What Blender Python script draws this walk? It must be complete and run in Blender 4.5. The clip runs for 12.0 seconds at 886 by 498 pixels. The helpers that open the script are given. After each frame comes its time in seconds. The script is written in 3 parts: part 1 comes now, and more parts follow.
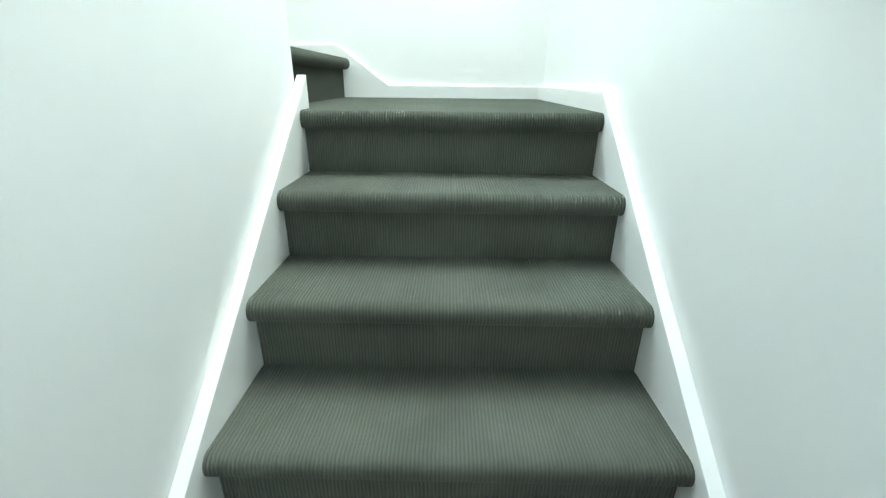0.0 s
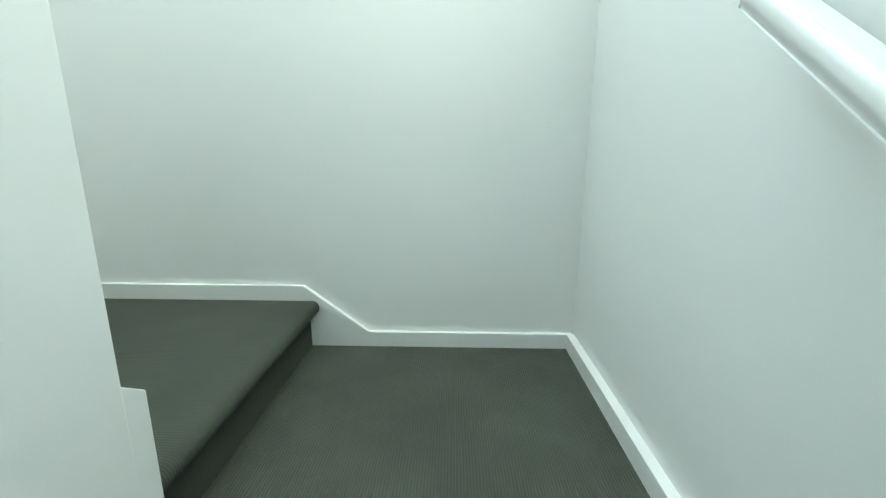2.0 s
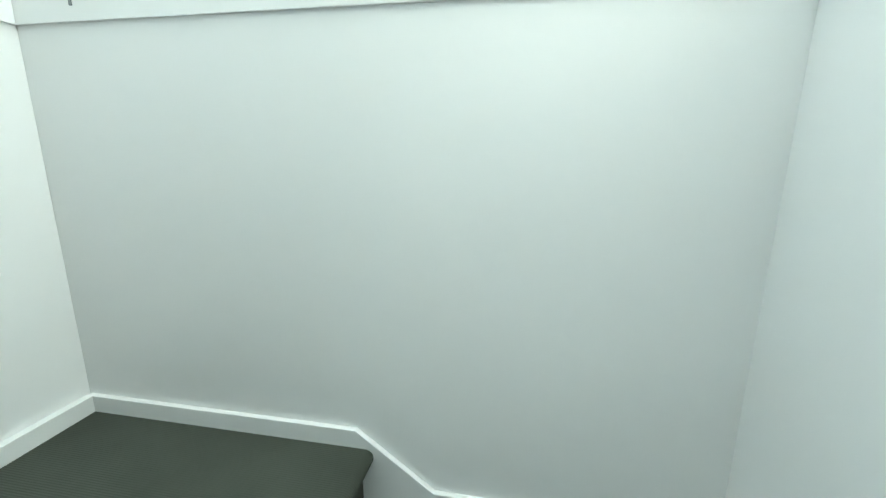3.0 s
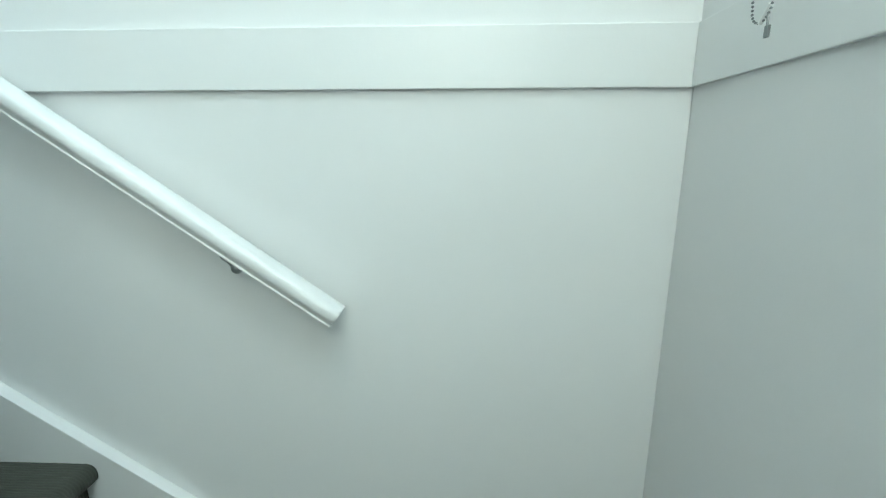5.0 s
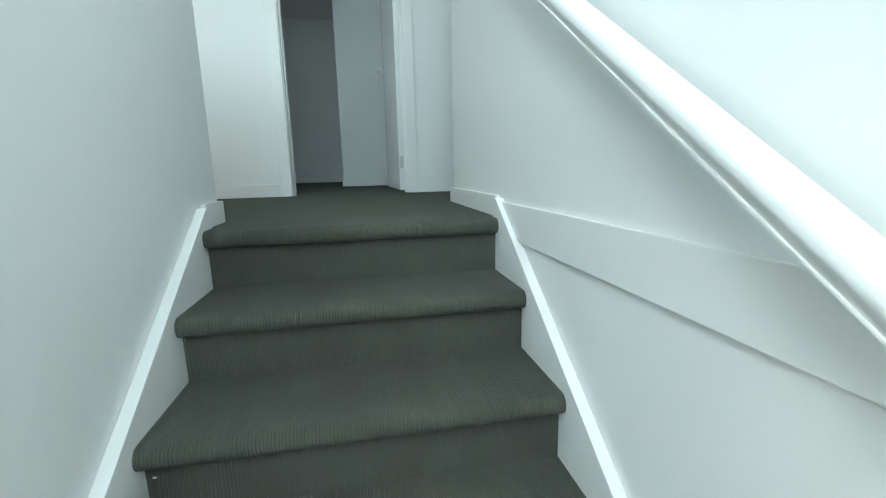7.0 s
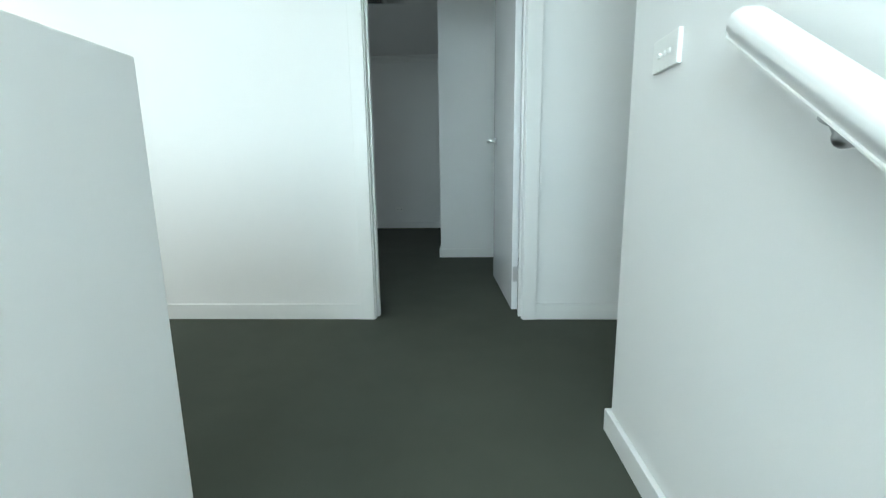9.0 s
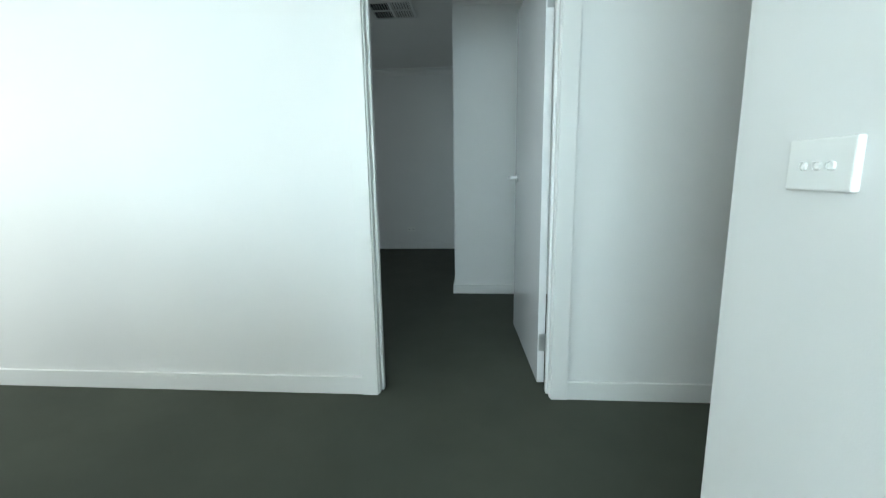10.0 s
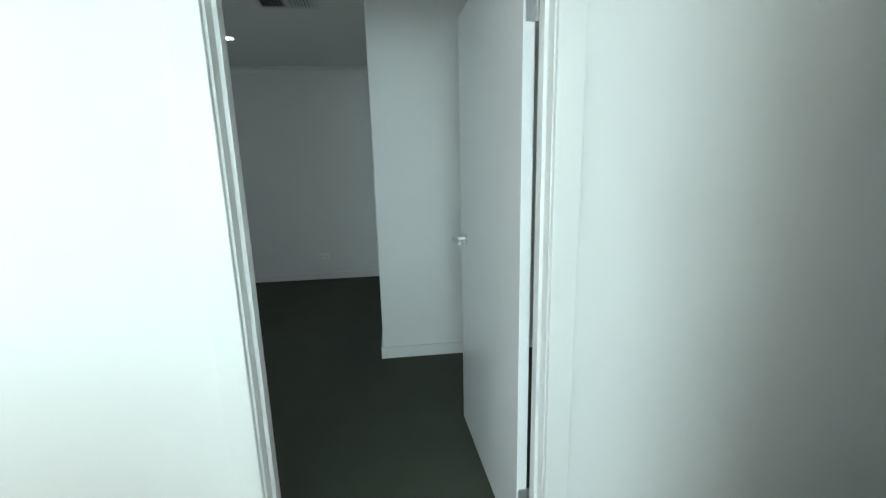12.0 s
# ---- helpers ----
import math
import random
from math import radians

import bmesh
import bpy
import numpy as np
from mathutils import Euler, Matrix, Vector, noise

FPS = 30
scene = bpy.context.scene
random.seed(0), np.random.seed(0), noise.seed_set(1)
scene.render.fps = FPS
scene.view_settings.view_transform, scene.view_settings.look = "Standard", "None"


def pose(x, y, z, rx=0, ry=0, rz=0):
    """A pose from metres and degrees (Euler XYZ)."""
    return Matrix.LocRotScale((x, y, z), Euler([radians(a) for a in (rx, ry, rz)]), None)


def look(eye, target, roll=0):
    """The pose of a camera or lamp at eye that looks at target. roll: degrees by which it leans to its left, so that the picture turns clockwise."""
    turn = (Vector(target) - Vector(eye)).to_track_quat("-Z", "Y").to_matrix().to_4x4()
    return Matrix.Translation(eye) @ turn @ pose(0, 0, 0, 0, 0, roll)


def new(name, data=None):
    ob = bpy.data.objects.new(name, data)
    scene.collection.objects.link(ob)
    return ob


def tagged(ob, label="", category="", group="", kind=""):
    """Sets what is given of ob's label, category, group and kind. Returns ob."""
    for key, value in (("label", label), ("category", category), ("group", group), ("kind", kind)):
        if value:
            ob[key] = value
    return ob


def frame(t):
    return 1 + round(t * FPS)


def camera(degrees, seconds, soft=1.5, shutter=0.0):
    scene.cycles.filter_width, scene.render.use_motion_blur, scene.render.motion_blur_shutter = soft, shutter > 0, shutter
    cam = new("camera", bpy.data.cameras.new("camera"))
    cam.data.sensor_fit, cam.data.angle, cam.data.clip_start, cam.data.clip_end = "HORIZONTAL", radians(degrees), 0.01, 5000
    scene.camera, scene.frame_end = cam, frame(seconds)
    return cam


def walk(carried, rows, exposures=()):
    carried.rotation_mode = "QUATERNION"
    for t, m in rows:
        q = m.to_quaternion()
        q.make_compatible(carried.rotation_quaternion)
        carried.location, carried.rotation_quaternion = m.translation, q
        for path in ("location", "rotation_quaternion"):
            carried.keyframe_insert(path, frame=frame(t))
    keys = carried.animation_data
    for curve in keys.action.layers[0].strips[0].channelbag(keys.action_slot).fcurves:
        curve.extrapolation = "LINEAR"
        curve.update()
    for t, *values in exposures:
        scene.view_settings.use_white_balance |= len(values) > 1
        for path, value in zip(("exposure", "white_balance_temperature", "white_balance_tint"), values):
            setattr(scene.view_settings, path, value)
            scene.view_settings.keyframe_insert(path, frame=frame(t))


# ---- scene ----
cam = camera(93.1, 12.0, soft=1.3)
PATH = [
    (0, (0.428, -1.278, 0.082), (0.405, 0.578, -0.663), 0.6),
    (0.5, (0.413, -1.074, 0.264), (0.392, 0.805, -0.42), 0.5),
    (1, (0.441, -0.887, 0.44), (0.415, 1.022, -0.158), 0.2),
    (1.5, (0.411, -0.705, 0.604), (0.383, 1.225, 0.081), 0.3),
    (2, (0.434, -0.518, 0.725), (0.387, 1.431, 0.275), 0.2),
    (2.5, (0.41, -0.246, 0.929), (0.264, 1.682, 0.416), 0.2),
    (2.7, (0.381, -0.178, 0.983), (0.178, 1.755, 0.508), 0.3),
    (4.3, (0.01, 0.463, 1.211), (-1.597, 1.574, 0.783), 0.6),
    (4.5, (-0.062, 0.51, 1.225), (-1.837, 1.32, 0.787), 0.3),
    (5, (-0.224, 0.532, 1.263), (-2.172, 0.459, 0.818), -0.1),
    (5.2, (-0.299, 0.502, 1.308), (-2.207, 0.08, 0.88), -0.5),
    (5.5, (-0.375, 0.436, 1.383), (-2.111, -0.457, 0.943), -1.3),
    (6, (-0.522, 0.298, 1.406), (-1.773, -1.207, 1.001), -1.6),
    (6.5, (-0.617, 0.058, 1.434), (-1.362, -1.759, 1.048), -1.1),
    (7, (-0.619, -0.257, 1.606), (-0.978, -2.189, 1.233), -1.4),
    (7.5, (-0.632, -0.534, 1.791), (-0.770, -2.494, 1.422), -1.3),
    (9.3, (-0.618, -1.296, 2.314), (-0.51, -3.262, 1.965), -0.8),
    (9.5, (-0.624, -1.373, 2.352), (-0.503, -3.339, 2.004), -0.8),
    (10, (-0.601, -1.57, 2.507), (-0.445, -3.533, 2.156), -0.9),
    (10.5, (-0.554, -1.749, 2.642), (-0.369, -3.708, 2.287), -0.9),
    (11, (-0.57, -1.988, 2.727), (-0.418, -3.948, 2.358), -0.9),
    (11.5, (-0.586, -2.195, 2.822), (-0.511, -4.155, 2.427), -1.1),
    (12, (-0.526, -2.365, 2.844), (-0.756, -4.309, 2.435), -1.4),
]
EXPOSURES = [
    (0, 2.22, 6250, -5), (0.5, 1.85, 6240, -5), (1, 1.47, 6220, -5), (1.5, 1.15, 6170, -8), (2, 0.92, 6170, -9), (2.7, 0.86, 6170, -6),
    (4.4, 0.36, 6050, -9), (5, 0.13, 6000, -8), (5.5, 0.15, 6020, -4), (6.2, 0.42, 5950, -4), (7, 0.82, 6180, -3), (7.6, 0.98, 6350, -2),
    (9.4, 1.14, 6300, -2), (10, 1.16, 6310, -2), (11, 1.33, 6370, -4), (12, 1.4, 6470, -4),
]
walk(cam, [(t, look(eye, target, roll)) for t, eye, target, roll in PATH], EXPOSURES)

# ---- light ----
world = bpy.data.worlds.new("sky_world")
scene.world = world
world.use_nodes = True
wn = world.node_tree
sky = wn.nodes.new("ShaderNodeTexSky")
sky.sky_type = "NISHITA"
sky.sun_disc = False
sky.sun_elevation, sky.sun_rotation = radians(48), radians(180)
wn.nodes["Background"].inputs["Strength"].default_value = 0.12
wn.links.new(sky.outputs["Color"], wn.nodes["Background"].inputs["Color"])
sun = new("sun", bpy.data.lights.new("sun", "SUN"))
sun.data.energy, sun.data.angle, sun.data.color = 2.0, radians(4), (1, 0.95, 0.88)
sun.matrix_world = look((0, -8, 9), (0, 0, 0))


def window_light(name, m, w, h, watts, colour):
    """Area lamp that stands in for daylight at a window opening."""
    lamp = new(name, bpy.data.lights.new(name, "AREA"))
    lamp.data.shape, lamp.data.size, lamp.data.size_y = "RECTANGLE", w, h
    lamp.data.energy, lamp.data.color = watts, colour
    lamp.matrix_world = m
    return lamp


window_light("daylight_stair_window", look((0.0, 1.0, 3.02), (0.0, -1.0, 2.2)), 1.66, 1.3, 34, (0.74, 0.90, 1.0))
# Fill lamp from above; the skylight around it is unseen and added.
window_light("fill_light_skylight", look((0.43, 0.48, 4.10), (0.43, 0.481, 0)), 0.50, 0.56, 17, (1.0, 0.965, 0.89))
# Fill lamp in an added east window, out of view, for the landing walls.
window_light("fill_light_east", look((0.93, 0.49, 2.25), (-1.0, 0.30, 1.4)), 0.70, 0.95, 11, (1.0, 0.955, 0.84))
# Added fill for the door wall; its hall window is assumed and unseen.
window_light("fill_light_hall", look((2.70, -1.80, 2.9), (2.2, -3.4, 2.6)), 1.55, 1.15, 14, (0.97, 0.98, 0.98))
# Bluish fill for the dim room, set in an added window out of view.
window_light("fill_light_room", look((2.95, -4.6, 2.40), (-1.0, -4.1, 2.45)), 1.4, 1.2, 4.0, (0.86, 0.92, 1.0))
# Fill from the foot of the stairs; that window is added, never visible.
window_light("fill_light_ground", look((0.6, -5.75, -0.6), (0.6, 0, -0.6)), 1.9, 1.9, 8, (0.95, 1.0, 0.99))

# ---- materials ----


def material(name, colour, rough=0.6, metal=0.0):
    m = bpy.data.materials.new(name)
    m.use_nodes = True
    b = m.node_tree.nodes["Principled BSDF"]
    b.inputs["Base Color"].default_value = (*colour, 1)
    b.inputs["Roughness"].default_value = rough
    b.inputs["Metallic"].default_value = metal
    return m


def node(m, kind, **values):
    n = m.node_tree.nodes.new(kind)
    for key, value in values.items():
        n.inputs[key].default_value = value
    return n


def join(m, a, b):
    m.node_tree.links.new(a, b)


def painted(name, colour, rough, grain, relief, spread=0.03):
    """Paint with a roller's fine relief and slightly uneven tone."""
    m = material(name, colour, rough)
    b = m.node_tree.nodes["Principled BSDF"]
    co = node(m, "ShaderNodeTexCoord")
    fine = node(m, "ShaderNodeTexNoise", Scale=grain, Detail=3.0)
    wide = node(m, "ShaderNodeTexNoise", Scale=1.7, Detail=4.0)
    join(m, co.outputs["Object"], fine.inputs["Vector"])
    join(m, co.outputs["Object"], wide.inputs["Vector"])
    ramp = node(m, "ShaderNodeMapRange")
    ramp.inputs["To Min"].default_value, ramp.inputs["To Max"].default_value = 1 - spread, 1 + spread
    join(m, wide.outputs["Fac"], ramp.inputs["Value"])
    mul = node(m, "ShaderNodeVectorMath")
    mul.operation = "SCALE"
    mul.inputs[0].default_value = colour
    join(m, ramp.outputs["Result"], mul.inputs["Scale"])
    join(m, mul.outputs["Vector"], b.inputs["Base Color"])
    rr = node(m, "ShaderNodeMapRange")
    rr.inputs["To Min"].default_value, rr.inputs["To Max"].default_value = rough - 0.06, rough + 0.06
    join(m, wide.outputs["Fac"], rr.inputs["Value"])
    join(m, rr.outputs["Result"], b.inputs["Roughness"])
    bump = node(m, "ShaderNodeBump", Strength=relief, Distance=0.0012)
    join(m, fine.outputs["Fac"], bump.inputs["Height"])
    join(m, bump.outputs["Normal"], b.inputs["Normal"])
    return m


def carpet(name, colour, axis, pitch=0.0074, depth=0.7, groove_shade=0.26, wear=0.2):
    """Loop carpet with cords that run across the given axis, tufted, with traffic wear."""
    m = material(name, colour, 0.95)
    b = m.node_tree.nodes["Principled BSDF"]
    b.inputs["Specular IOR Level"].default_value = 0.06
    b.inputs["Sheen Weight"].default_value = 0.04
    b.inputs["Sheen Roughness"].default_value = 0.6
    co = node(m, "ShaderNodeTexCoord")
    sep = node(m, "ShaderNodeSeparateXYZ")
    join(m, co.outputs["Object"], sep.inputs["Vector"])
    drift = node(m, "ShaderNodeTexNoise", Scale=14.0, Detail=2.0)
    join(m, co.outputs["Object"], drift.inputs["Vector"])
    shift = node(m, "ShaderNodeMath")
    shift.operation = "MULTIPLY_ADD"
    shift.inputs[1].default_value = 0.0012
    join(m, drift.outputs["Fac"], shift.inputs[0])
    join(m, sep.outputs[axis], shift.inputs[2])
    turn = node(m, "ShaderNodeMath")
    turn.operation = "MULTIPLY"
    turn.inputs[1].default_value = 2 * math.pi / pitch
    join(m, shift.outputs[0], turn.inputs[0])
    wave = node(m, "ShaderNodeMath")
    wave.operation = "SINE"
    join(m, turn.outputs[0], wave.inputs[0])
    tuft = node(m, "ShaderNodeTexNoise", Scale=380.0, Detail=2.0)
    join(m, co.outputs["Object"], tuft.inputs["Vector"])
    traffic = node(m, "ShaderNodeTexNoise", Scale=3.2, Detail=5.0, Roughness=0.6)
    join(m, co.outputs["Object"], traffic.inputs["Vector"])
    high = node(m, "ShaderNodeMath")
    high.operation = "MULTIPLY_ADD"
    high.inputs[1].default_value = 1.3
    join(m, tuft.outputs["Fac"], high.inputs[0])
    join(m, wave.outputs[0], high.inputs[2])
    bump = node(m, "ShaderNodeBump", Strength=depth, Distance=0.0016)
    join(m, high.outputs[0], bump.inputs["Height"])
    join(m, bump.outputs["Normal"], b.inputs["Normal"])
    # Shade of the cord grooves put into the colour, mixed with random tuft tone.
    tone = node(m, "ShaderNodeMapRange")
    tone.inputs["From Min"].default_value, tone.inputs["From Max"].default_value = -0.9, 2.3
    tone.inputs["To Min"].default_value, tone.inputs["To Max"].default_value = 1 - groove_shade, 1 + groove_shade
    join(m, high.outputs[0], tone.inputs["Value"])
    worn = node(m, "ShaderNodeMapRange")
    worn.inputs["From Min"].default_value, worn.inputs["From Max"].default_value = 0.3, 0.7
    worn.inputs["To Min"].default_value, worn.inputs["To Max"].default_value = 1 - wear, 1 + wear
    join(m, traffic.outputs["Fac"], worn.inputs["Value"])
    both = node(m, "ShaderNodeMath")
    both.operation = "MULTIPLY"
    join(m, tone.outputs["Result"], both.inputs[0])
    join(m, worn.outputs["Result"], both.inputs[1])
    mul = node(m, "ShaderNodeVectorMath")
    mul.operation = "SCALE"
    mul.inputs[0].default_value = colour
    join(m, both.outputs[0], mul.inputs["Scale"])
    join(m, mul.outputs["Vector"], b.inputs["Base Color"])
    return m


WALL = painted("wall_paint", (0.80, 0.80, 0.80), 0.55, 260, 0.12)
CEIL = painted("ceiling_paint", (0.82, 0.82, 0.81), 0.8, 200, 0.2)
TRIM = painted("gloss_trim_paint", (0.80, 0.802, 0.80), 0.33, 90, 0.12, 0.02)
DOORP = painted("door_enamel", (0.78, 0.79, 0.81), 0.075, 300, 0.01, 0.01)
GREY = (0.077, 0.080, 0.068)
# Lower flight copy of the one stair carpet, lightened in colour for its brightness.
CORD = carpet("corded_carpet", (0.093, 0.099, 0.084), "X")
# First landing copy, darkened: its dimmer look is put into the colour.
CORD_LAND = carpet("corded_carpet_landing_dimmed", (0.070, 0.077, 0.064), "X", 0.0074, 0.55, 0.22, 0.18)
# Upper landing copy of the same carpet, darkest: shade put into its base colour.
CORD_Y = carpet("corded_carpet_across_dimmed", (0.056, 0.062, 0.051), "Y", 0.0074, 0.22, 0.05, 0.12)
# Upper flight copy: fainter cords, base tone darker than the lower flight's.
CORD_UP = carpet("corded_carpet_upper", GREY, "X", 0.0074, 0.5, 0.10)
PLUSH = carpet("hall_carpet", (0.071, 0.078, 0.062), "X", 0.9, 0.45, 0.08, 0.07)
STEEL = material("brushed_steel", (0.55, 0.56, 0.57), 0.32, 1.0)
CHROME = material("polished_chrome", (0.86, 0.87, 0.88), 0.32, 1.0)
PLASTIC = material("white_plastic", (0.86, 0.86, 0.85), 0.3)
BRACKET = material("satin_nickel", (0.40, 0.41, 0.42), 0.38, 1.0)
CHAIN = material("dull_steel", (0.22, 0.23, 0.24), 0.35, 1.0)
DARK = material("opening_shade_black", (0.02, 0.02, 0.022), 0.7)
FRAME = material("window_aluminium", (0.7, 0.71, 0.71), 0.4, 0.0)
GLASS = material("window_glass", (1, 1, 1), 0.0)
GLASS.node_tree.nodes["Principled BSDF"].inputs["Transmission Weight"].default_value = 1.0
GLASS.node_tree.nodes["Principled BSDF"].inputs["IOR"].default_value = 1.45
LED = material("led_lens", (0.9, 0.9, 0.88), 0.4)
LED.node_tree.nodes["Principled BSDF"].inputs["Emission Color"].default_value = (1, 0.97, 0.9, 1)
LED.node_tree.nodes["Principled BSDF"].inputs["Emission Strength"].default_value = 6.0
GROUND = painted("garden_ground", (0.10, 0.12, 0.06), 0.9, 30, 0.5, 0.25)

# ---- mesh helpers ----


def part(name, bm, mat, parent=None, label="", smooth=False):
    """One mesh object from a bmesh, under a thing or a part."""
    bmesh.ops.recalc_face_normals(bm, faces=bm.faces)
    me = bpy.data.meshes.new(name)
    bm.to_mesh(me)
    bm.free()
    me.materials.append(mat)
    if smooth:
        for p in me.polygons:
            p.use_smooth = True
        me.set_sharp_from_angle(angle=radians(32))
    ob = new(name, me)
    if parent is not None:
        ob.parent = parent
        ob.matrix_parent_inverse = parent.matrix_world.inverted()
    if label:
        ob["label"] = label
    return ob


def box(lo, hi, bevel=0.0, bm=None):
    bm = bm or bmesh.new()
    g = bmesh.ops.create_cube(bm, size=1.0)
    for v in g["verts"]:
        v.co = [lo[i] + (v.co[i] + 0.5) * (hi[i] - lo[i]) for i in range(3)]
    if bevel:
        edges = list({e for v in g["verts"] for e in v.link_edges})
        bmesh.ops.bevel(bm, geom=edges, offset=bevel, segments=2, affect="EDGES", profile=0.6)
    return bm


def prism(points, axis, a, b, bevel=0.0, bm=None):
    """A polygon of (u, v) points, drawn out along an axis from a to b. Axis x: (y, z); y: (x, z); z: (x, y)."""
    bm = bm or bmesh.new()
    put = {"x": lambda u, v, w: (w, u, v), "y": lambda u, v, w: (u, w, v), "z": lambda u, v, w: (u, v, w)}[axis]
    one = [bm.verts.new(put(u, v, a)) for u, v in points]
    two = [bm.verts.new(put(u, v, b)) for u, v in points]
    faces = [bm.faces.new(one), bm.faces.new(list(reversed(two)))]
    n = len(points)
    for i in range(n):
        faces.append(bm.faces.new((one[i], two[i], two[(i + 1) % n], one[(i + 1) % n])))
    bmesh.ops.recalc_face_normals(bm, faces=faces)
    if bevel:
        ends = list(set(faces[0].edges) | set(faces[1].edges))
        sides = [e for e in bm.edges if e.verts[0] in one and e.verts[1] in two or e.verts[0] in two and e.verts[1] in one]
        bmesh.ops.bevel(bm, geom=ends + sides, offset=bevel, segments=2, affect="EDGES", profile=0.6)
    return bm


def cylinder(p, q, radius, sides=20, bm=None, radius2=None):
    bm = bm or bmesh.new()
    p, q = Vector(p), Vector(q)
    g = bmesh.ops.create_cone(bm, cap_ends=True, segments=sides, radius1=radius, radius2=radius if radius2 is None else radius2, depth=(q - p).length)
    m = Matrix.Translation((p + q) / 2) @ (q - p).to_track_quat("Z", "Y").to_matrix().to_4x4()
    bmesh.ops.transform(bm, matrix=m, verts=g["verts"])
    return bm


def structure(name, bm, mat, label, category):
    return tagged(part(name, bm, mat), label, category, kind="structure")


# ---- plan ----
R = 0.18                      # rise of every step
GL, GU = 0.2355, 0.2513       # going of the lower and the upper flight
XL, XR = 0.0, 0.865           # string faces of the lower flight
XA, XB = -1.056, -0.147       # string faces of the upper flight
YB = 0.958                    # skirting face of the back wall
FLOOR = 8 * R                 # upper floor
CEILING = 3.92
TOP = 2.436                   # top of the half-height walls
W_WEST, W_EAST, W_BACK = -1.084, 0.893, 0.976
CW0, CW1 = -0.119, -0.028     # faces of the wall between the flights
UY = -1.622                   # last riser of the upper flight
DY = -3.465                   # face of the wall with the door
SLAB = 1.14

# ---- walls ----
structure("wall_west", box((-1.20, -2.41, -0.4), (W_WEST, W_BACK, CEILING), 0.003), WALL, "smooth white painted stairwell wall beside the upper flight", "wall")
# Opening for the added east window, above all that is visible of this wall.
EY0, EY1, EZ0, EZ1 = 0.12, 0.86, 1.75, 2.75
bm = box((W_EAST, -1.76, -2.6), (1.01, W_BACK, EZ0))
box((W_EAST, -1.76, EZ1), (1.01, W_BACK, CEILING), bm=bm)
box((W_EAST, -1.76, EZ0), (1.01, EY0, EZ1), bm=bm)
box((W_EAST, EY1, EZ0), (1.01, W_BACK, EZ1), bm=bm)
structure("wall_east", bm, WALL, "smooth white painted stairwell wall beside the lower flight", "wall")
structure("wall_east_lower", box((W_EAST, -2.6, -2.6), (1.01, -1.762, SLAB)), WALL, "plain white wall under the upper floor", "wall")
WX0, WX1, WZ0, WZ1 = -0.86, 0.86, 2.35, 3.70
bm = box((-1.20, W_BACK, -0.4), (WX0, 1.12, CEILING))
box((WX1, W_BACK, -0.4), (1.01, 1.12, CEILING), bm=bm)
box((WX0, W_BACK, -0.4), (WX1, 1.12, WZ0), bm=bm)
box((WX0, W_BACK, WZ1), (WX1, 1.12, CEILING), bm=bm)
structure("wall_north", bm, WALL, "white painted back wall above the landings with a high window", "wall")
structure("wall_centre", box((CW0, -1.846, -2.6), (CW1, 0.0, TOP), 0.003), WALL, "white painted half-height wall between the two flights", "wall")
structure("wall_void", box((CW1 + 0.001, -1.85, SLAB), (W_EAST - 0.001, -1.762, TOP), 0.003), WALL, "white painted half-height wall round the stair void", "wall")
bm = box((W_EAST, -1.85, SLAB), (3.6, -1.762, 2.32))
box((W_EAST, -1.85, 3.48), (3.6, -1.762, CEILING), bm=bm)
box((W_EAST, -1.85, 2.32), (1.9, -1.762, 3.48), bm=bm)
box((3.5, -1.85, 2.32), (3.6, -1.762, 3.48), bm=bm)
structure("wall_hall_east", bm, WALL, "plain white hall wall with an added high window, out of view", "wall")
structure("wall_hall_west", box((-3.2, -2.41, SLAB), (-1.2, -2.28, CEILING)), WALL, "plain white hall wall", "wall")
structure("wall_hall_end_west", box((-3.3, -3.577, SLAB), (-3.2, -2.28, CEILING)), WALL, "plain white wall at the end of the hall", "wall")
structure("wall_hall_end_east", box((3.6, -3.577, SLAB), (3.7, -1.762, CEILING)), WALL, "plain white wall at the end of the hall", "wall")
# wall with the door opening
OX0, OX1, OZ = -0.972, -0.102, FLOOR + 2.075
bm = box((OX1, DY - 0.112, SLAB), (3.6, DY, CEILING))
box((-3.2, DY - 0.112, SLAB), (OX0, DY, CEILING), bm=bm)
box((OX0, DY - 0.112, OZ), (OX1, DY, CEILING), bm=bm)
structure("wall_door", bm, WALL, "white painted hall wall with an open doorway", "wall")
# bedroom
NX, NY, FY = -0.412, -5.257, -7.580
structure("wall_nib", box((-1.6, FY, SLAB), (NX, NY, CEILING), 0.007), WALL, "white painted projecting wall inside the dim room", "wall")
structure("wall_room_west", box((-1.7, NY, SLAB), (-1.6, DY - 0.112, CEILING)), WALL, "plain white room wall behind the door", "wall")
structure("wall_room_far", box((-1.6, FY - 0.1, SLAB), (3.0, FY, CEILING)), WALL, "white painted far wall of the dim room", "wall")
bm = box((3.0, FY - 0.1, SLAB), (3.1, -5.4, CEILING))
box((3.0, -3.8, SLAB), (3.1, DY - 0.112, CEILING), bm=bm)
box((3.0, -5.4, SLAB), (3.1, -3.8, 1.75), bm=bm)
box((3.0, -5.4, 3.05), (3.1, -3.8, CEILING), bm=bm)
structure("wall_room_east", bm, WALL, "plain white room wall with an added window, out of view", "wall")
